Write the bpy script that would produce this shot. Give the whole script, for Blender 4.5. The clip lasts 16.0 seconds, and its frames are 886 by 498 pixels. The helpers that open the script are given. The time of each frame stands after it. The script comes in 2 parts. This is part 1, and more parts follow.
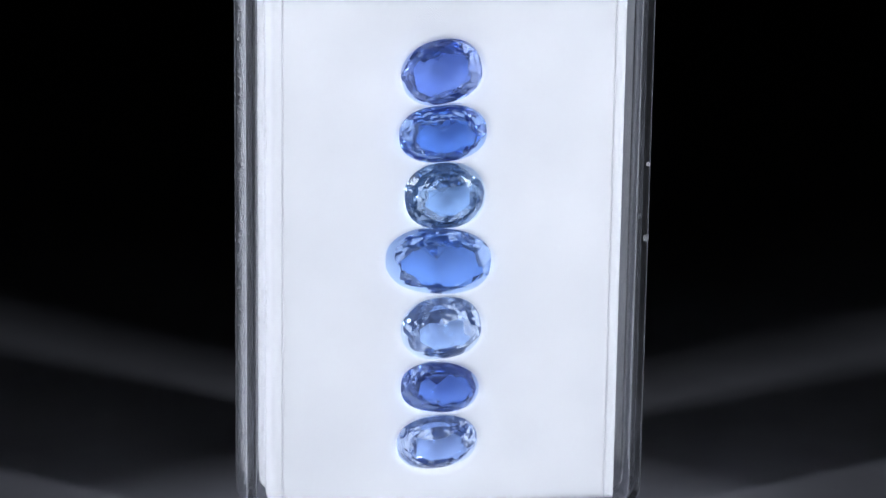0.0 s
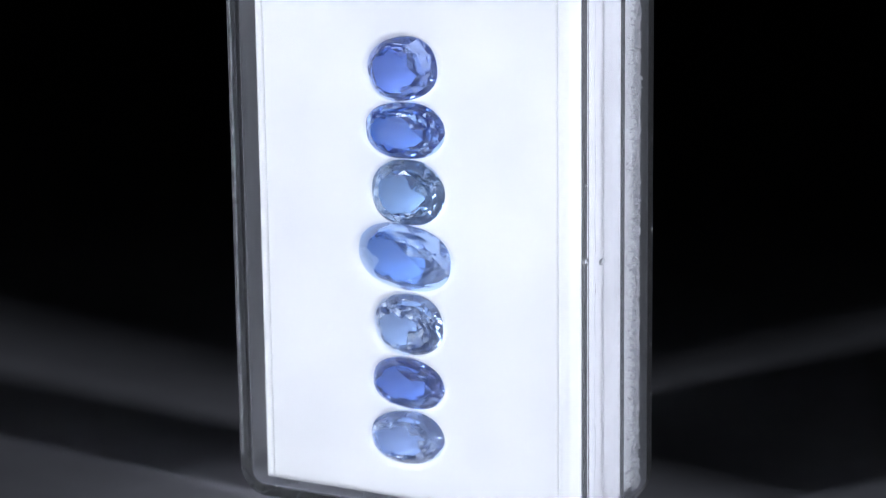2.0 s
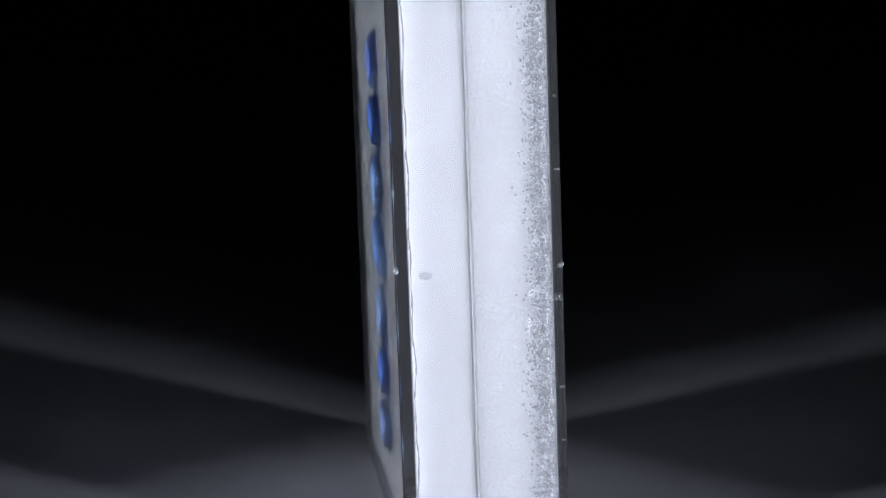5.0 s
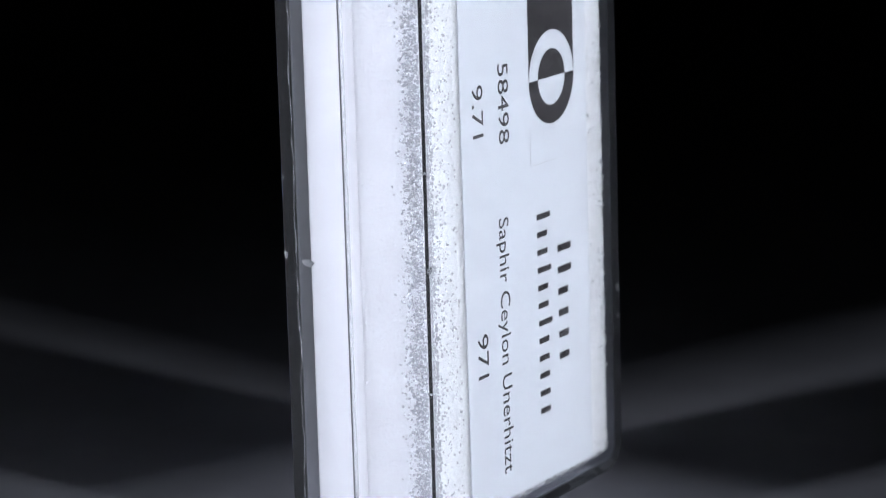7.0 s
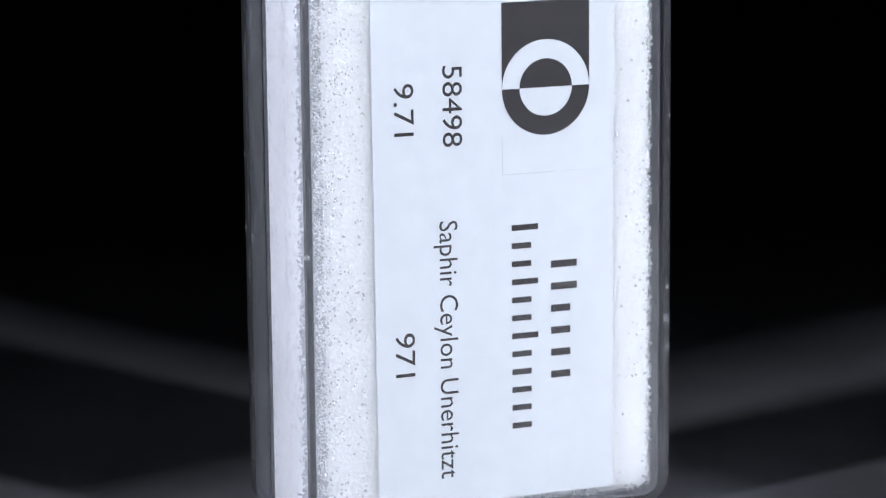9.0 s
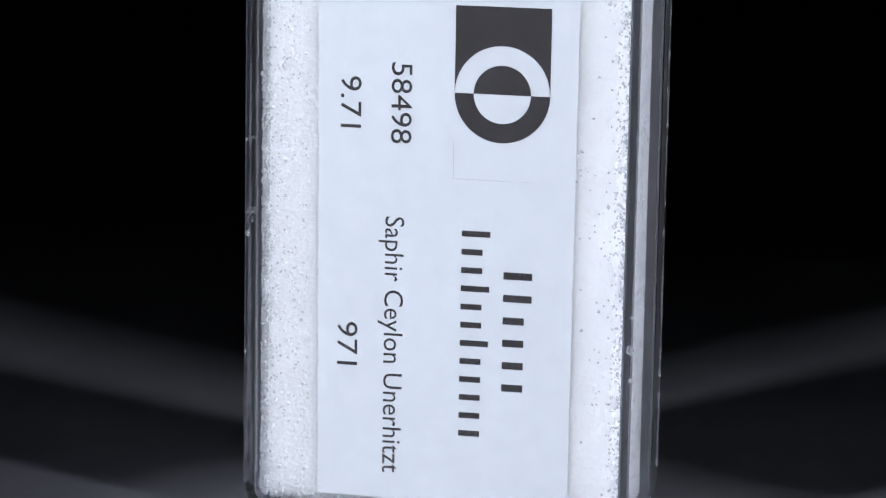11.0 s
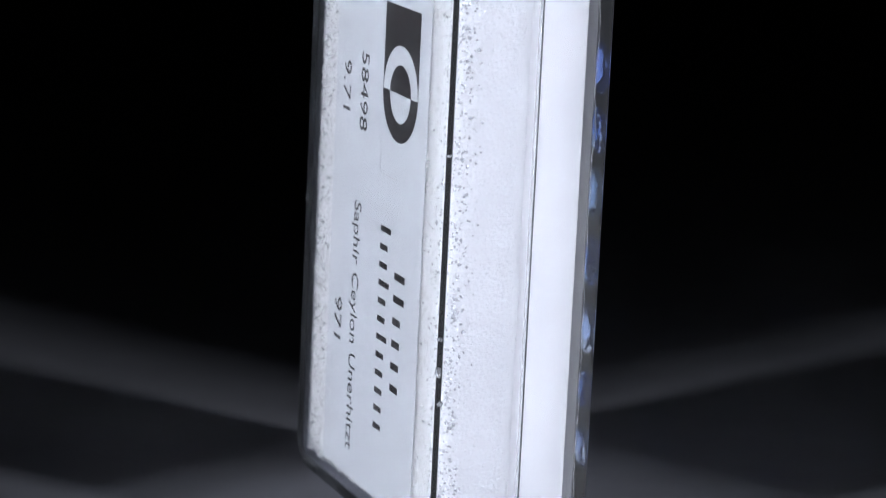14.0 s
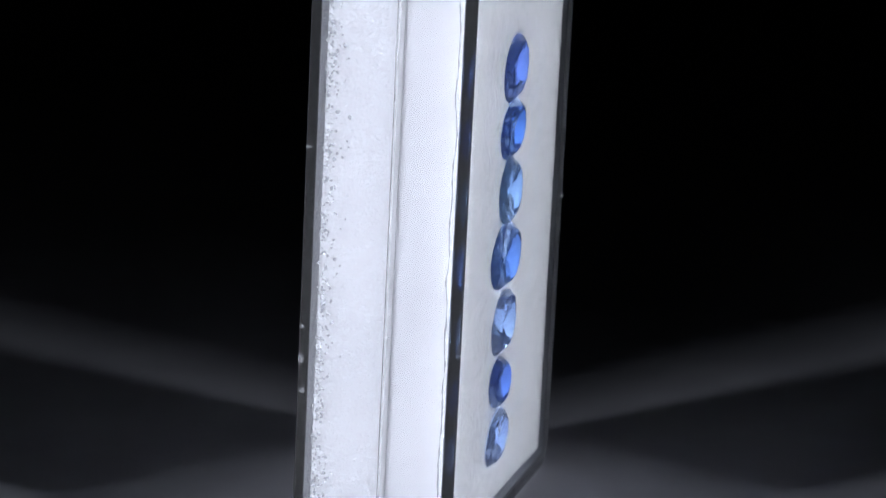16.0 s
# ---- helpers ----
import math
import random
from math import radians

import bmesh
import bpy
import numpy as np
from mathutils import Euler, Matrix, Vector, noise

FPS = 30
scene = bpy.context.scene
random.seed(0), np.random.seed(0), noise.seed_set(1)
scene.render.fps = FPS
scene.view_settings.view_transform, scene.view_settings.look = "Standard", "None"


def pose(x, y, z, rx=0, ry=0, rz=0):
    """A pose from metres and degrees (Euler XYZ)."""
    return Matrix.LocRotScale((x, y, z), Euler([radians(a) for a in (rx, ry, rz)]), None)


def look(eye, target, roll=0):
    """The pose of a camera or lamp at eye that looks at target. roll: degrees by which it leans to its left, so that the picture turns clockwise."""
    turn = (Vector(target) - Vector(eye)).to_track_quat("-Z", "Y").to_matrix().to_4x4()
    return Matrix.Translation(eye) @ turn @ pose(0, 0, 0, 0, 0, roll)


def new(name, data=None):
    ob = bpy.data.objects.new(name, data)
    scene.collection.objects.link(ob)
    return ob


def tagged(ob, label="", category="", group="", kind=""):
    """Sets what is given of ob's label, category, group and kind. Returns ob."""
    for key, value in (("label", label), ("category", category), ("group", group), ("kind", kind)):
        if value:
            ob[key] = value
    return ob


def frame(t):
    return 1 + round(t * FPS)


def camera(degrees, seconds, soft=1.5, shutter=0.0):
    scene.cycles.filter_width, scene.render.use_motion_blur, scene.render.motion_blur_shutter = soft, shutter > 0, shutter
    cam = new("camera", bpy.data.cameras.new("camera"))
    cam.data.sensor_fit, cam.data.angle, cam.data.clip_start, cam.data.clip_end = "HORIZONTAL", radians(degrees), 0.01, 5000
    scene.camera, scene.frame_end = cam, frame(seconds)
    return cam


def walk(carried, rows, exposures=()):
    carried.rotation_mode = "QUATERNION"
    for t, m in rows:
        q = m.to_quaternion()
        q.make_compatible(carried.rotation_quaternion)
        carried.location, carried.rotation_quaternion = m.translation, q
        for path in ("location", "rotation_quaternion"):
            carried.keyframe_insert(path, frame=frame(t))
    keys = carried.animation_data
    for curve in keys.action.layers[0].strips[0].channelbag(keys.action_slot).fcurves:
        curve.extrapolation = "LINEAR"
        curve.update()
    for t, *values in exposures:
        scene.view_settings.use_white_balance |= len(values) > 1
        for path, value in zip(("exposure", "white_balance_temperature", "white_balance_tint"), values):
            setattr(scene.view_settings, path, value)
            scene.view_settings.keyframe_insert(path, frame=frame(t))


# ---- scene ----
MM = 0.001

# ---- camera ----
cam = camera(16.8, 16.0, soft=1.15)
HEIGHT = 24.5 * MM          # middle of the box over the ground
EYE = (0.0, -0.2634, HEIGHT + 0.0592)
VIEW = look(EYE, (-0.00043, 0.0, HEIGHT), 0.43)
walk(cam, [(0.0, VIEW), (16.0, VIEW)])
cam.data.dof.use_dof, cam.data.dof.focus_distance, cam.data.dof.aperture_fstop = True, 0.256, 56.0

# ---- light ----
world = bpy.data.worlds.new("dark_studio")
world.use_nodes = True
scene.world = world
world.node_tree.nodes["Background"].inputs["Color"].default_value = (0.6, 0.7, 1.0, 1)
world.node_tree.nodes["Background"].inputs["Strength"].default_value = 0.004


def softbox(name, eye, target, wide, high, watts, tint):
    data = bpy.data.lights.new(name, "AREA")
    data.shape, data.size, data.size_y = "RECTANGLE", wide, high
    data.energy, data.color = watts, tint
    data.spread = radians(70)
    ob = new(name, data)
    ob.matrix_world = look(eye, target)
    return ob


COOL = (0.885, 0.935, 1.0)
softbox("studio_lamp", (0.38, -0.276, 0.235), (0, 0, 0.024), 0.044, 0.20, 0.188, COOL)
softbox("studio_lamp", (-0.38, -0.276, 0.235), (0, 0, 0.024), 0.044, 0.20, 0.188, COOL)
scene.view_settings.exposure = 0.0


# ---- materials ----
class Nodes:
    """A short way to write node materials."""

    def __init__(self, name):
        self.mat = bpy.data.materials.new(name)
        self.mat.use_nodes = True
        self.tree = self.mat.node_tree
        self.bsdf = self.tree.nodes["Principled BSDF"]

    def add(self, kind, **values):
        node = self.tree.nodes.new(kind)
        for key, value in values.items():
            node.inputs[key.replace("_", " ")].default_value = value
        return node

    def link(self, a, out, b, into):
        self.tree.links.new(a.outputs[out], b.inputs[into])

    def set(self, **values):
        for key, value in values.items():
            self.bsdf.inputs[key.replace("_", " ")].default_value = value

    def coords(self):
        return self.add("ShaderNodeTexCoord")

    def noise(self, scale, detail=4.0, rough=0.6):
        n = self.add("ShaderNodeTexNoise", Scale=scale, Detail=detail, Roughness=rough)
        self.link(self.coords(), "Object", n, "Vector")
        return n

    def ramp(self, source, out, stops):
        r = self.add("ShaderNodeValToRGB")
        while len(r.color_ramp.elements) < len(stops):
            r.color_ramp.elements.new(0.5)
        for e, (at, c) in zip(r.color_ramp.elements, stops):
            e.position, e.color = at, (*c, 1)
        self.link(source, out, r, "Fac")
        return r

    def bump(self, source, out, distance, strength=1.0, under=None):
        b = self.add("ShaderNodeBump", Distance=distance, Strength=strength)
        self.link(source, out, b, "Height")
        if under:
            self.link(under, "Normal", b, "Normal")
        self.link(b, "Normal", self.bsdf, "Normal")
        return b


def acrylic_material():
    n = Nodes("clear_acrylic")
    n.set(Base_Color=(0.93, 0.95, 1.0, 1), Roughness=0.02, IOR=1.49, Transmission_Weight=0.995)
    wear = n.noise(900.0, 3.0)
    r = n.ramp(wear, "Fac", [(0.55, (0.01, 0.01, 0.01)), (0.8, (0.10, 0.10, 0.10))])
    n.link(r, "Color", n.bsdf, "Roughness")
    ripple = n.noise(140.0, 2.0)
    n.bump(ripple, "Fac", 0.00003, 0.25)
    return n.mat


def scuffed_lit_material():
    """The same acrylic, scuffed at walls and edges, milky to paint in caught light."""
    n = Nodes("scuffed_lit_acrylic")
    n.set(Base_Color=(0.91, 0.925, 1.0, 1), IOR=1.49, Transmission_Weight=0.945)
    wear = n.add("ShaderNodeTexNoise", Scale=700.0, Detail=4.0)
    squeeze = n.add("ShaderNodeMapping", Scale=(1.0, 1.0, 0.08))
    n.link(n.coords(), "Object", squeeze, "Vector")
    n.link(squeeze, "Vector", wear, "Vector")
    r = n.ramp(wear, "Fac", [(0.45, (0.004, 0.004, 0.004)), (0.75, (0.035, 0.035, 0.035))])
    n.link(r, "Color", n.bsdf, "Roughness")
    n.bump(wear, "Fac", 0.00001, 0.06)
    return n.mat


def foam_material(name, sparkle, white=1.0):
    n = Nodes(name)
    n.set(Base_Color=(0.86, 0.87, 0.88, 1), Roughness=0.5, IOR=1.45)
    cloud = n.noise(120.0, 3.0)
    c = n.ramp(cloud, "Fac", [(0.3, tuple(white * v for v in (0.81, 0.81, 0.815))), (0.7, tuple(white * v for v in (0.885, 0.88, 0.88)))])
    n.link(c, "Color", n.bsdf, "Base Color")
    cells = n.add("ShaderNodeTexVoronoi", Scale=2600.0)
    n.link(n.coords(), "Object", cells, "Vector")
    first = n.bump(cells, "Distance", 0.0002, 0.3 * sparkle)
    fine = n.noise(5000.0, 2.0)
    n.bump(fine, "Fac", 0.0001, 0.25 * sparkle, first)
    gloss = n.noise(1800.0, 2.0)
    g = n.ramp(gloss, "Fac", [(0.45, (0.6, 0.6, 0.6)), (0.62, (0.12, 0.12, 0.12))])
    n.link(g, "Color", n.bsdf, "Roughness")
    return n.mat


def plain_material(name, low, high, rough, scale, relief):
    n = Nodes(name)
    n.set(Roughness=rough)
    cloud = n.noise(scale, 5.0)
    c = n.ramp(cloud, "Fac", [(0.3, low), (0.7, high)])
    n.link(c, "Color", n.bsdf, "Base Color")
    fine = n.noise(scale * 9, 3.0)
    n.bump(fine, "Fac", relief, 0.4)
    return n.mat


def clear_material(name, colour, clear):
    n = Nodes(name)
    n.set(Base_Color=(*colour, 1), Roughness=0.0, IOR=1.74, Transmission_Weight=clear)
    cloud = n.noise(500.0, 4.0)
    c = n.ramp(cloud, "Fac", [(0.3, colour), (0.75, tuple(min(1, v * 1.15) for v in colour))])
    n.link(c, "Color", n.bsdf, "Base Color")
    return n.mat


def gem_material(name, colour, deep, blue_fill):
    """Sapphire: clear, tinted, with a cloudy blue diffuse fill that brightens its dark facets."""
    n = Nodes(name)
    n.set(Roughness=0.0, IOR=1.76, Transmission_Weight=1.0)
    zone = n.noise(350.0, 3.0)
    c = n.ramp(zone, "Fac", [(0.3, tuple(v * 0.92 for v in colour)), (0.7, tuple(min(1, v * 1.10) for v in colour))])
    n.link(c, "Color", n.bsdf, "Base Color")
    haze = n.add("ShaderNodeBsdfDiffuse", Color=(*deep, 1))
    wisps = n.noise(900.0, 5.0, 0.7)
    amount = n.ramp(wisps, "Fac", [(0.30, (blue_fill * 0.5,) * 3), (0.72, (blue_fill * 1.6,) * 3)])
    mix = n.add("ShaderNodeMixShader")
    n.link(amount, "Color", mix, "Fac")
    n.tree.links.new(n.bsdf.outputs["BSDF"], mix.inputs[1])
    n.tree.links.new(haze.outputs["BSDF"], mix.inputs[2])
    n.link(mix, "Shader", n.tree.nodes["Material Output"], "Surface")
    return n.mat


ACRYLIC = acrylic_material()
SCUFFED_LIT = scuffed_lit_material()
FROSTED = plain_material("frosted_acrylic", (0.80, 0.82, 0.86), (0.90, 0.91, 0.94), 0.25, 900.0, 0.00002)
for node in FROSTED.node_tree.nodes:
    if node.type == "BSDF_PRINCIPLED":
        node.inputs["Transmission Weight"].default_value, node.inputs["IOR"].default_value = 0.93, 1.42
FOAM = foam_material("glittering_white_foam", 1.0, 1.0)
PADDING = foam_material("fine_white_foam", 0.07)
for node in PADDING.node_tree.nodes:
    if node.type == "BSDF_PRINCIPLED":
        node.inputs["Specular IOR Level"].default_value = 0.08
        node.inputs["Subsurface Weight"].default_value, node.inputs["Subsurface Scale"].default_value = 0.9, 0.0022
        node.inputs["Subsurface Radius"].default_value = (1.0, 1.0, 1.0)
for node in FOAM.node_tree.nodes:
    if node.type == "BSDF_PRINCIPLED":
        node.inputs["Subsurface Weight"].default_value, node.inputs["Subsurface Scale"].default_value = 1.0, 0.0045
        node.inputs["Subsurface Radius"].default_value = (1.0, 1.0, 1.0)
CELLS = clear_material("clear_foam_cells", (0.98, 0.97, 0.95), 0.0)
for node in CELLS.node_tree.nodes:
    if node.type == "BSDF_PRINCIPLED":
        node.inputs["IOR"].default_value, node.inputs["Roughness"].default_value = 1.9, 0.06
        node.inputs["Metallic"].default_value = 0.12
OPEN_CELLS = clear_material("torn_clear_cells", (0.95, 0.96, 1.0), 0.6)
for node in OPEN_CELLS.node_tree.nodes:
    if node.type == "BSDF_PRINCIPLED":
        node.inputs["IOR"].default_value = 1.45
PAPER = plain_material("white_label_paper", (0.66, 0.68, 0.71), (0.71, 0.73, 0.755), 0.55, 900.0, 0.00001)


def ink_material():
    """Toner with a fine leathery grain."""
    n = Nodes("black_printing_ink")
    n.set(Roughness=0.6, Specular_IOR_Level=0.2)
    cells = n.add("ShaderNodeTexVoronoi", Scale=5200.0)
    cells.feature = "DISTANCE_TO_EDGE"
    n.link(n.coords(), "Object", cells, "Vector")
    c = n.ramp(cells, "Distance", [(0.03, (0.075, 0.068, 0.068)), (0.16, (0.014, 0.012, 0.013))])
    n.link(c, "Color", n.bsdf, "Base Color")
    return n.mat


INK = ink_material()
FAINT = plain_material("faint_grey_ink", (0.45, 0.45, 0.47), (0.6, 0.6, 0.62), 0.5, 3000.0, 0.00001)
CLOTH = plain_material("dark_paper", (0.180, 0.180, 0.207), (0.235, 0.235, 0.268), 0.45, 60.0, 0.00003)
DARK = plain_material("black_backdrop", (0.034, 0.034, 0.036), (0.045, 0.045, 0.048), 0.9, 5.0, 0.001)


# ---- helpers for meshes ----
def part(name, bm, material, parent=None, label="", smooth=30.0):
    mesh = bpy.data.meshes.new(name)
    bmesh.ops.recalc_face_normals(bm, faces=bm.faces)
    bm.to_mesh(mesh)
    bm.free()
    mesh.materials.append(material)
    if smooth:
        mesh.shade_smooth()
        mesh.set_sharp_from_angle(angle=radians(smooth))
    ob = new(name, mesh)
    if parent:
        ob.parent = parent
    if label:
        ob["label"] = label
    return ob


def ring(bm, y, half, low, high, radius, steps=8):
    """A rounded rectangle across the depth y, in millimetres."""
    verts = []
    for cx, cz, start in ((half - radius, high - radius, 0), (radius - half, high - radius, 90),
                          (radius - half, low + radius, 180), (half - radius, low + radius, 270)):
        for i in range(steps + 1):
            a = radians(start + 90 * i / steps)
            verts.append(bm.verts.new(((cx + radius * math.cos(a)) * MM, y * MM, (cz + radius * math.sin(a)) * MM)))
    return verts


def bridge(bm, a, b):
    for i in range(len(a)):
        j = (i + 1) % len(a)
        bm.faces.new((a[i], a[j], b[j], b[i]))


# ---- setting ----
LOW, HIGH = -24.4, 29.5


def ease(a, b, v):
    v = min(1.0, max(0.0, (v - a) / (b - a)))
    return v * v * (3 - 2 * v)


def ground_height(x, y):
    """Flat, with very slight waves."""
    return 0.0005 * (noise.noise((x * 14, y * 14, 3.0)) - 0.2) * ease(0.03, 0.09, math.hypot(x, y))


def build_ground():
    bm = bmesh.new()
    marks = [s * v for s in (-1, 1) for v in [0.004 * i for i in range(1, 40)] + [0.16 * 1.25 ** i for i in range(1, 11)]]
    marks = sorted(marks + [0.0])
    grid = [[bm.verts.new((x, y, ground_height(x, y))) for x in marks] for y in marks]
    for a, b in zip(grid, grid[1:]):
        for i in range(len(marks) - 1):
            bm.faces.new((a[i], a[i + 1], b[i + 1], b[i]))
    return tagged(part("ground", bm, CLOTH, smooth=180), "matt dark grey paper sheet, nearly flat", "ground", kind="structure")


build_ground()


def build_backdrop():
    bm = bmesh.new()
    loop = [(math.cos(i * math.pi / 24) * 1.3, math.sin(i * math.pi / 24) * 1.3) for i in range(48)]
    low = [bm.verts.new((x, y, -0.05)) for x, y in loop]
    high = [bm.verts.new((x, y, 1.1)) for x, y in loop]
    bridge(bm, low, high)
    bm.faces.new(high)
    return tagged(part("backdrop", bm, DARK), "black studio backdrop in deep shade", "backdrop", kind="structure")


build_backdrop()


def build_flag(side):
    """An unseen black card, added to keep each lamp's light off the ground behind the box."""
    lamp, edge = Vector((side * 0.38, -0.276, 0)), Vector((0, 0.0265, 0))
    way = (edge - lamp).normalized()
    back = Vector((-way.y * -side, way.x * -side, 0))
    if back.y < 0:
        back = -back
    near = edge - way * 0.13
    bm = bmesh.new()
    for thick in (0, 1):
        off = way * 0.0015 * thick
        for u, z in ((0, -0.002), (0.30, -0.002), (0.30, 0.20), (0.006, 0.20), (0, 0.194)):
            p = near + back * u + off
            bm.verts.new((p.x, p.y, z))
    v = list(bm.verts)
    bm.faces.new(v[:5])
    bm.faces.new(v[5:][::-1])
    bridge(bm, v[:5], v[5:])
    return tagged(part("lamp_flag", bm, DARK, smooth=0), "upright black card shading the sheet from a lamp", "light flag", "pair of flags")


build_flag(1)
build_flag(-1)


# ---- the box ----
SEAM = -0.7


def tray(name, side, face, plate, wide, lean, parent, label):
    """Half of the box: side -1 is the lid over the stones, side 1 the base behind the label. Depths run from the seam."""
    bm = bmesh.new()
    wall, soft = 0.85, 0.2
    bend = [(math.sin(radians(a)), 1 - math.cos(radians(a))) for a in (0, 15, 30, 45, 60, 75, 90)]
    outer = [(0.05, 0.0, 2.8)] + [(face - soft + soft * u, lean + soft * w, 2.8 - 0.2 * w) for u, w in bend] + [(face, lean + soft + 0.3, 2.3)]
    deep, small = face - plate, 0.2
    inner = [(0.05, wall, 1.6)] + [(deep - small + small * u, wall + lean + small * w, 1.5 - 0.4 * w) for u, w in bend] + [(deep, wall + lean + small + 0.3, 0.9)]
    loops = [[ring(bm, SEAM + side * y, wide - d, LOW + d, HIGH - d, r) for y, d, r in rows] for rows in (outer, inner)]
    for rows in loops:
        for a, b in zip(rows, rows[1:]):
            bridge(bm, a, b)
        bm.faces.new(rows[-1])
    bridge(bm, loops[0][0], loops[1][0])
    ob = part(name, bm, ACRYLIC, parent, label)
    ob.data.materials.append(SCUFFED_LIT)
    for face in ob.data.polygons:
        face.material_index = int(abs(face.normal.y) < 0.97)
    ob.visible_shadow = False
    return ob


def burr(x, y, z, long, thick, parent, seed, out=1.0):
    """A small moulding burr on the acrylic."""
    rnd = random.Random(seed)
    bm = bmesh.new()
    bmesh.ops.create_icosphere(bm, subdivisions=2, radius=1.0)
    for v in bm.verts:
        k = 1 + rnd.uniform(-0.35, 0.35)
        v.co = Vector((x, y, z)) * MM + Vector((v.co.x * thick * out * k, v.co.y * long * k, v.co.z * thick * 1.3 * k)) * MM
    ob = part("burr", bm, FROSTED, parent, "small clear moulding burr")
    ob.visible_shadow = False
    return ob


def flash(side, parent, seed):
    """The ragged moulding flash that runs down the lid's wall beside its plate."""
    rnd = random.Random(seed)
    bm = bmesh.new()
    loops, z = [], LOW + 4.0
    while z < HIGH - 4.0:
        x, y, r = side * (17.88 + rnd.uniform(0, 0.05)), -5.95 + 0.25 * noise.noise((z * 0.25, side * 3.0, 1.0)) + rnd.uniform(-0.04, 0.04), rnd.uniform(0.015, 0.085)
        loops.append([bm.verts.new(((x + r * math.cos(a)) * MM, (y + r * math.sin(a)) * MM, z * MM)) for a in (0, 1.57, 3.14, 4.71)])
        z += rnd.uniform(0.15, 0.45)
    for a, b in zip(loops, loops[1:]):
        bridge(bm, a, b)
    bm.faces.new(loops[0])
    bm.faces.new(loops[-1])
    ob = part("moulding_flash", bm, FROSTED, parent, "ragged clear line of moulding flash")
    ob.visible_shadow = False
    return ob


def build_box():
    box = tagged(new("display_box"), "clear acrylic gem display box standing upright on dark paper", "box")
    tray("lid", -1, 6.6, 1.15, 18.3, 0.45, box, "clear acrylic lid over the stones")
    tray("base", 1, 7.75, 0.75, 18.2, 0.65, box, "clear acrylic base over the paper label")
    for i, (x, y, z, long, thick) in enumerate((
            (17.98, -4.75, 1.8, 0.75, 0.32), (17.4, 6.75, 10.2, 0.35, 0.12), (17.4, 6.75, -8.8, 0.35, 0.12),
            (17.3, 6.9, 1.9, 0.3, 0.3), (17.6, -7.15, 2.3, 0.3, 0.35), (-17.4, 6.75, 12.0, 0.35, 0.12),
            (-17.3, 6.8, -6.5, 0.3, 0.45), (-17.3, 6.8, -3.6, 0.3, 0.2), (17.6, -7.15, 9.0, 0.2, 0.2), (17.55, 6.8, -13.5, 0.3, 0.1), (-17.4, 6.6, -9.2, 0.3, 0.3))):
        burr(x, y, z, long * 0.75, thick * 0.7, box, i, 0.25 if i == 0 else 1.0)
    flash(1, box, 31)
    flash(-1, box, 32)
    return box


# centre x, z, half sizes, turn in degrees, colour, colour of the brightening fill, size of the shallow middle of the
# pavilion
STONES = [
    (-0.70, 17.35, 3.55, 2.80, 14, (0.30, 0.44, 0.89), (0.05, 0.14, 0.62), 0.60),
    (-0.49, 11.85, 3.88, 2.55, 4, (0.21, 0.41, 0.89), (0.02, 0.08, 0.60), 0.58),
    (-0.26, 6.30, 3.58, 2.95, 3, (0.43, 0.62, 0.92), (0.14, 0.30, 0.66), 0.42),
    (-0.76, 0.34, 4.70, 3.00, -4, (0.27, 0.46, 0.88), (0.06, 0.18, 0.66), 0.68),
    (-0.45, -5.87, 3.58, 2.85, 8, (0.50, 0.66, 0.97), (0.20, 0.32, 0.75), 0.28),
    (-0.48, -11.34, 3.54, 2.28, -5, (0.24, 0.40, 0.86), (0.03, 0.09, 0.55), 0.58),
    (-0.66, -16.50, 3.66, 2.50, 4, (0.47, 0.62, 0.97), (0.18, 0.30, 0.75), 0.42),
]
FRONT = -5.7        # the padding's face, under the lid


def stone_radius(x, z, stone):
    cx, cz, a, b, turn = stone[:5]
    c, s = math.cos(radians(turn)), math.sin(radians(turn))
    u, v = (x - cx) * c + (z - cz) * s, -(x - cx) * s + (z - cz) * c
    return math.hypot(u / a, v / b)


def pad_depth(x, z):
    """The padding's face, with a bed pressed in under each stone and a rounded rim."""
    y = FRONT - 0.3 * ease(5.0, 12.5, max(abs(x), abs(z - 1.0) - 13.5))
    for stone in STONES:
        r = stone_radius(x, z, stone)
        if r < 1.10:
            y = max(y, FRONT + 0.28 * (1 - ease(1.0, 1.10, r)) + 2.6 * max(0.0, 1.0 - r) ** 0.7)
    return y


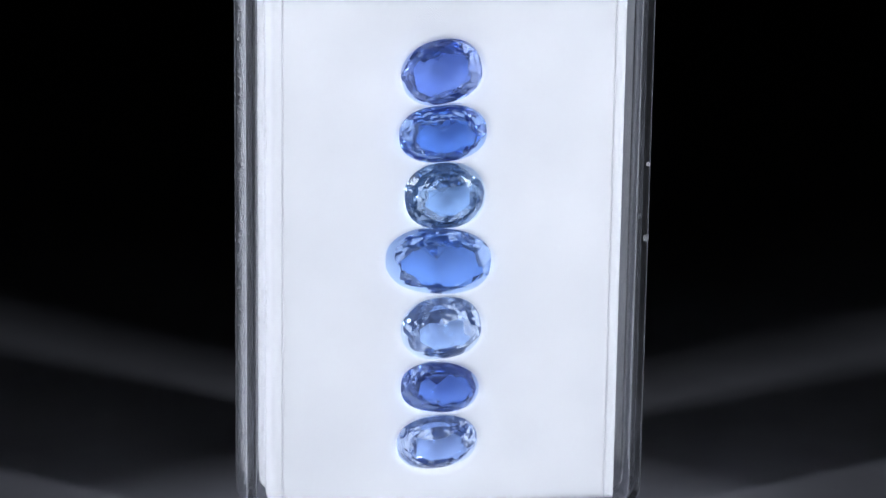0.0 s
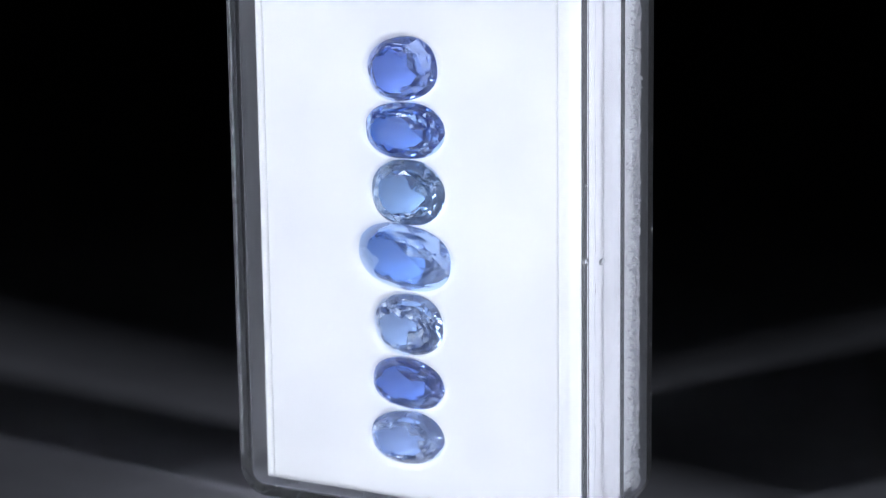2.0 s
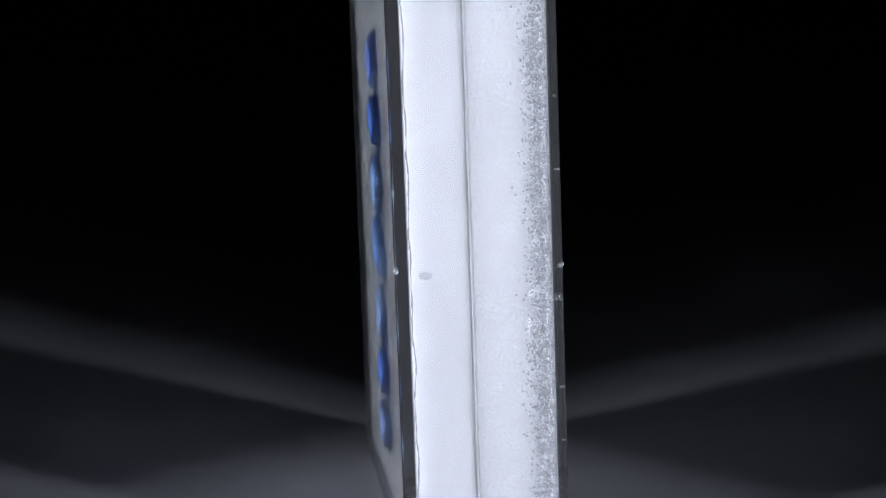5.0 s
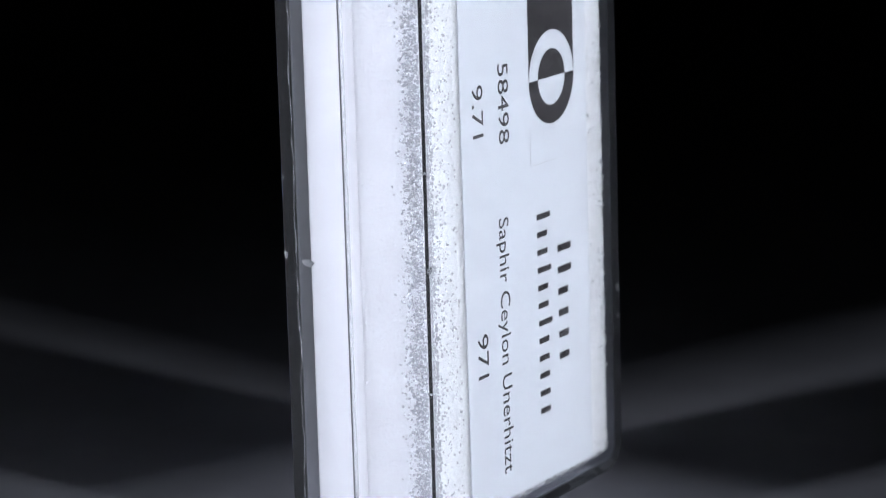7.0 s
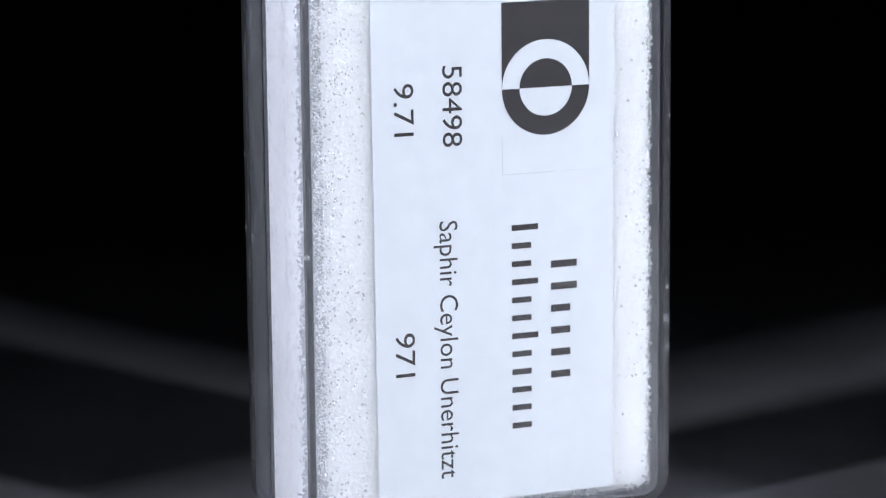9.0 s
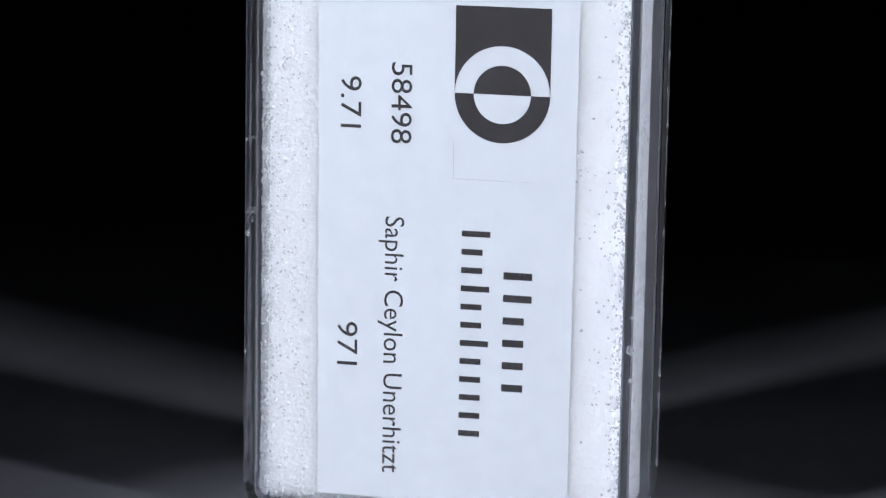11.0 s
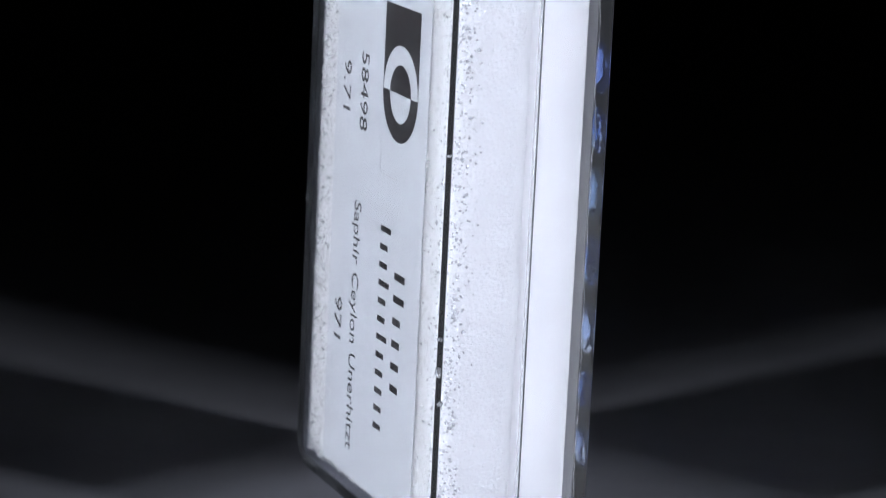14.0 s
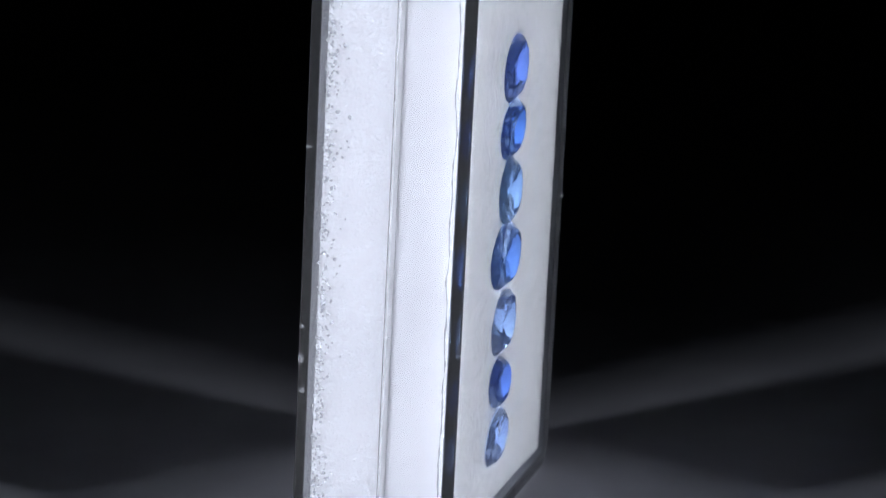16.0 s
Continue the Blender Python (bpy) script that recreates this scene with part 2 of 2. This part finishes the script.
def build_padding():
    """Fine white padding under the stones."""
    bm = bmesh.new()
    half, low, high = 15.6, LOW + 2.0, HIGH - 2.0
    rim_steps = [0.0, 0.08, 0.2, 0.4, 0.65, 0.85, 0.92, 0.96, 1.0, 1.04, 1.08, 1.15, 1.3]

    def steps(a, b, count):
        inner = [a + 1.5 + (b - a - 3.0) * i / count for i in range(count + 1)]
        return [a + e for e in rim_steps] + inner + [b - e for e in reversed(rim_steps)]

    xs, zs = steps(-half, half, 88), steps(low, high, 140)
    nx, rows = len(xs) - 1, []
    for z in zs:
        rows.append([])
        for x in xs:
            edge = min(half - abs(x), z - low, high - z)
            y = pad_depth(x, z) + 0.5 * max(0.0, 1 - edge / 0.5) ** 2 + 0.25 * math.exp(-((half - abs(x) - 1.0) / 0.05) ** 2)
            rows[-1].append(bm.verts.new((x * MM, y * MM, z * MM)))
    for a, b in zip(rows, rows[1:]):
        for i in range(nx):
            bm.faces.new((a[i], a[i + 1], b[i + 1], b[i]))
    rim = rows[0] + [r[-1] for r in rows[1:]] + rows[-1][-2::-1] + [r[0] for r in rows[-2:0:-1]]
    back = [bm.verts.new((v.co.x, (SEAM - 0.02) * MM, v.co.z)) for v in rim]
    bridge(bm, rim, back)
    bm.faces.new(back)
    return tagged(part("padding", bm, PADDING, smooth=60), "smooth white foam padding holding a row of stones", "foam pad")


def build_foam():
    """Glittering foam block behind the padding, its back edge cut unevenly."""
    bm = bmesh.new()
    half, low, high = 16.2, LOW + 1.9, HIGH - 1.9
    loops = []
    for y, d, rough in ((SEAM + 0.02, 0.45, 0.0), (-0.1, 0.12, 0.0), (0.8, 0.0, 0.0), (3.0, 0.03, 0.02), (4.4, 0.06, 0.06), (5.1, 0.10, 0.10), (5.5, 0.20, 0.14),
                        (5.8, 0.40, 0.18), (5.97, 0.7, 0.16), (6.09, 1.15, 0.10), (6.12, 2.0, 0.0)):
        corner = ring(bm, y, half - d, low + d, high - d, 1.2, 5)
        loop = []
        for i, v in enumerate(corner):
            w = corner[(i + 1) % len(corner)]
            count = max(1, round((w.co - v.co).length / (0.35 * MM)) if (w.co - v.co).length > 5 * MM else 1)
            count = (90 if abs(w.co.x - v.co.x) > 5 * MM else 150) if count > 1 else 1
            loop.append(v)
            for k in range(1, count):
                loop.append(bm.verts.new(v.co.lerp(w.co, k / count)))
        for v in loop:
            p = v.co / MM
            wave = noise.noise((p.x * 1.6, p.y * 2.0, p.z * 1.6)) + 0.6 * noise.noise((p.x * 4, p.y * 4 + 9, p.z * 4))
            side = Vector((math.copysign(1, p.x), 0, 0)) if half - abs(p.x) < min(p.z - low, high - p.z) else Vector((0, 0, math.copysign(1, p.z)))
            v.co += (side * (wave - 0.35) * rough + Vector((0, wave * rough * 0.4 if y < 5.9 else 0, 0))) * MM
        loops.append(loop)
    for a, b in zip(loops, loops[1:]):
        bridge(bm, a, b)
    bm.faces.new(loops[0])
    bm.faces.new(loops[-1])
    return tagged(part("foam_block", bm, FOAM, smooth=60), "glittering white foam block inside the box", "foam block")


def build_beads(parent, name, count, place, sizes, material, label):
    """Tiny cells over the foam block; place gives the spot of each from a random source."""
    rnd = random.Random(name)
    verts, faces = [], []
    shape = [(1, 0, 0), (-1, 0, 0), (0, 1, 0), (0, -1, 0), (0, 0, 1), (0, 0, -1)]
    tris = [(0, 2, 4), (2, 1, 4), (1, 3, 4), (3, 0, 4), (2, 0, 5), (1, 2, 5), (3, 1, 5), (0, 3, 5)]
    for i in range(count):
        x, y, z = place(rnd)
        size = rnd.uniform(*sizes) * (1.5 if rnd.random() < 0.08 else 1)
        turn = Euler([rnd.uniform(0, 6.3) for _ in range(3)]).to_matrix()
        base = len(verts)
        for v in shape:
            p = turn @ Vector((v[0] * size, v[1] * size * rnd.uniform(0.5, 1.0), v[2] * size * rnd.uniform(0.4, 1.3)))
            verts.append(((p.x + x) * MM, (p.y + y) * MM, (p.z + z) * MM))
        faces += [tuple(base + k for k in f) for f in tris]
    mesh = bpy.data.meshes.new(name)
    mesh.from_pydata(verts, [], faces)
    mesh.materials.append(material)
    ob = new(name, mesh)
    ob.parent = parent
    return tagged(ob, label, kind="stuff")


def sparkle_spot(rnd):
    """Thin over the sides of the block and over the strips beside the label."""
    half, low, high = 16.2, LOW + 1.9, HIGH - 1.9
    z, way = rnd.uniform(low + 0.4, high - 0.4), rnd.random()
    y = 5.4 - 6.0 * rnd.random() ** 1.5
    if way < 0.66:
        return rnd.choice((-1, 1)) * (half - 0.06), y, z
    if way < 0.72:
        return rnd.uniform(-half + 0.5, half - 0.5), y, low + 0.06
    return rnd.choice((-1, 1)) * rnd.uniform(10.8, 14.8), 6.12, z


def edge_spot(rnd):
    """Close together along the cut back edge of the block, most of them on the side that was torn."""
    half, low, high = 16.2, LOW + 1.9, HIGH - 1.9
    z = rnd.uniform(low + 0.4, high - 0.4)
    y = 6.0 - abs(rnd.gauss(0, 0.85))
    inset = 0.8 * ease(5.1, 6.12, y)
    side, way = (1 if rnd.random() < 0.86 else -1), rnd.random()
    if way < 0.11:
        return side * (15.3 - 3.6 * rnd.random() ** 1.6), 6.1 + rnd.uniform(-0.04, 0.03), z
    if way < 0.9:
        return side * (half - inset + rnd.uniform(0.0, 0.22)), y, z
    return rnd.uniform(-half + 0.8, half - 0.8), y, low + inset + rnd.uniform(-0.08, 0.08)


def build_stone(stone, name):
    """An oval stone with table, crown, girdle and pavilion facets; its table looks along -y."""
    cx, cz, a, b, turn, colour, deep, middle = stone
    bm = bmesh.new()
    c, s = math.cos(radians(turn)), math.sin(radians(turn))
    rnd = random.Random(name)

    def under(r):
        return 0.08 + math.sqrt(a * b) * (0.80 * (1 - max(r, middle)) + 0.42 * max(0.0, middle - r))

    rows = [(0.58, -0.95, 8, 0.5), (0.72, -0.83, 12, 0.0), (0.87, -0.50, 12, 0.5), (0.95, -0.24, 24, 0.25), (1.0, -0.06, 40, 0.25), (1.0, 0.06, 40, 0.25),
            (0.86, under(0.86) + 0.09, 32, 0.0), (0.74, under(0.74) + 0.10, 16, 0.5), (0.56, under(0.56) + 0.06, 16, 0.0), (middle, under(middle) + 0.03, 8, 0.5), (0.5 * middle, under(0.5 * middle) + 0.03, 8, 0.0), (0.04, under(0.04), 4, 0.0)]
    for r, y, count, shift in rows:
        loose = 0.0 if abs(y) < 0.1 else 0.03 if y < 0 else 0.08
        for i in range(count):
            t = 2 * math.pi * (i + shift + rnd.uniform(-2, 2) * loose) / count
            k = r * (1 + rnd.uniform(-1, 1) * loose) * (abs(math.cos(t)) ** 2.45 + abs(math.sin(t)) ** 2.45) ** (-1 / 2.45)
            u, v = a * k * math.cos(t), b * k * math.sin(t)
            up = y if r < 0.6 and y < 0 else y * (1 + rnd.uniform(-1, 1) * loose)
            bm.verts.new(((u * c - v * s) * MM, up * MM, (u * s + v * c) * MM))
    bmesh.ops.convex_hull(bm, input=bm.verts)
    bmesh.ops.dissolve_limit(bm, angle_limit=radians(1), verts=bm.verts, edges=bm.edges)
    ob = part("sapphire", bm, gem_material(name, colour, deep, 0.065), smooth=0)
    ob.visible_shadow = False
    return ob, pose(cx * MM, (FRONT + 0.2) * MM, cz * MM, rnd.uniform(-4, 4), 0, rnd.uniform(-4, 4))


# ---- the label ----
BACK = 6.2


def flat(bm, points, y, thick=0.02):
    """A thin printed shape from points (x, z) in millimetres."""
    front = [bm.verts.new((x * MM, (y + thick) * MM, z * MM)) for x, z in points]
    rear = [bm.verts.new((x * MM, y * MM, z * MM)) for x, z in points]
    bm.faces.new(front)
    bm.faces.new(rear[::-1])
    bridge(bm, front, rear)


def arc(cx, cz, r, start, end, steps=40):
    return [(cx + r * math.cos(radians(start + (end - start) * i / steps)),
             cz + r * math.sin(radians(start + (end - start) * i / steps))) for i in range(steps + 1)]


def lettering(words, x, z, length, height, parent, name):
    """Words that run down the label from (x, z), fitted to a length."""
    curve = bpy.data.curves.new(name, "FONT")
    curve.body, curve.size, curve.extrude, curve.resolution_u = words, 1.0, 0.004, 3
    probe = new("probe", curve)
    mesh = bpy.data.meshes.new_from_object(probe.evaluated_get(bpy.context.evaluated_depsgraph_get()))
    bpy.data.objects.remove(probe)
    xs, ys = [v.co.x for v in mesh.vertices], [v.co.y for v in mesh.vertices]
    x0, kx = min(xs), length / (max(xs) - min(xs))
    ky = height / 0.69
    for v in mesh.vertices:
        u, w, d = (v.co.x - x0) * kx, v.co.y * ky, v.co.z
        v.co = ((x - w) * MM, (BACK + 0.045 + d) * MM, (z - u) * MM)
    mesh.materials.append(INK)
    mesh.name = name
    ob = new(name, mesh)
    ob.parent = parent
    ob["label"] = "black printed " + ("digits" if any(ch.isdigit() for ch in words) else "words")
    return ob


def name_bars(count, tall, x, z, length, height, parent):
    """Plain bars in place of a printed name, one for each letter."""
    for i in range(count):
        bm = bmesh.new()
        step = length / count
        top = height if i in tall else height * 0.74
        z0 = z - step * i - step * 0.22
        flat(bm, [(x, z0), (x - top, z0), (x - top, z0 - step * 0.32), (x, z0 - step * 0.32)], BACK + 0.04)
        part("bar", bm, INK, parent, "", 0)


def build_label():
    bm = bmesh.new()
    flat(bm, [(-12.0, -21.6), (10.75, -21.4), (11.05, 24.4), (-12.1, 24.3)], BACK - 0.04, 0.07)
    label = tagged(part("paper_label", bm, PAPER, smooth=0), "white paper label printed in black under clear acrylic", "label")
    lettering("58498", 4.40, 17.6, 7.1, 1.85, label, "digits")
    lettering("9.71", 8.95, 16.25, 4.55, 1.85, label, "digits")
    lettering("971", 9.05, -5.65, 3.9, 1.85, label, "digits")
    lettering("Saphir Ceylon Unerhitzt", 4.8, 4.0, 23.1, 1.72, label, "words")
    name_bars(12, (0, 3, 6), -2.1, 3.5, 19.5, 2.55, label)
    name_bars(6, (0, 1), -5.9, 0.1, 12.0, 2.55, label)
    cx, cz, big, small = -5.45, 15.2, 4.22, 2.53
    shapes = {
        "logo_square": [(cx - big, cz + 7.6), (cx + big, cz + 7.6)] + arc(cx, cz, big, 0, 180),
        "logo_half_disc": arc(cx, cz, small, 0, 180),
        "logo_half_ring": arc(cx, cz, big, 180, 360) + arc(cx, cz, small, 360, 180),
    }
    for name, points in shapes.items():
        bm = bmesh.new()
        flat(bm, points, BACK + 0.04)
        part(name, bm, INK, label, "black printed logo shape", 0)
    for x0, z0, x1, z1 in ((-1.2, 11.0, -1.26, 7.7), (-1.2, 7.7, -6.3, 7.64), (-7.2, 7.7, -8.6, 7.64)):
        bm = bmesh.new()
        flat(bm, [(x0, z0), (x1, z0), (x1, z1), (x0, z1)], BACK + 0.04)
        part("fine_line", bm, FAINT, label, "faint grey printed line", 0)
    return label


BOX = build_box()
PAD = build_padding()
BLOCK = build_foam()
build_beads(BLOCK, "foam_sparkles", 4200, sparkle_spot, (0.05, 0.12), CELLS, "glittering clear foam cells")
build_beads(BLOCK, "edge_cells", 5600, edge_spot, (0.08, 0.20), OPEN_CELLS, "torn clear cells along the cut edge")
LABEL = build_label()
GEMS = []
for stone, kind, text in zip(STONES, "abcdefg", (
        "violet-blue oval faceted sapphire, clear", "deep blue cushion-shaped faceted sapphire", "pale grey-blue rounded oval sapphire with bright facets",
        "large cornflower-blue oval faceted sapphire", "pale icy-blue oval sapphire with many sparkles", "small dark violet-blue oval sapphire",
        "pale blue oval sapphire with silvery facets")):
    ob, m = build_stone(stone, "blue_sapphire_" + kind)
    tagged(ob, text, "gemstone", "row of sapphires")
    GEMS.append((ob, m))


# ---- what moves ----
def turned(t):
    """The box's pose: it turns steadily about an upright axis and leans a little towards the stones."""
    return pose(0, 0, 0, 0, 0, 8.85 - 18.386 * t) @ pose(-0.872 * MM, 0.85 * MM, HEIGHT, 2.39)


def motions():
    times = [i * 0.2 for i in range(81)]
    for thing in (BOX, PAD, BLOCK, LABEL):
        walk(thing, [(t, turned(t)) for t in times])
    for thing, m in GEMS:
        walk(thing, [(t, turned(t) @ m) for t in times])


motions()
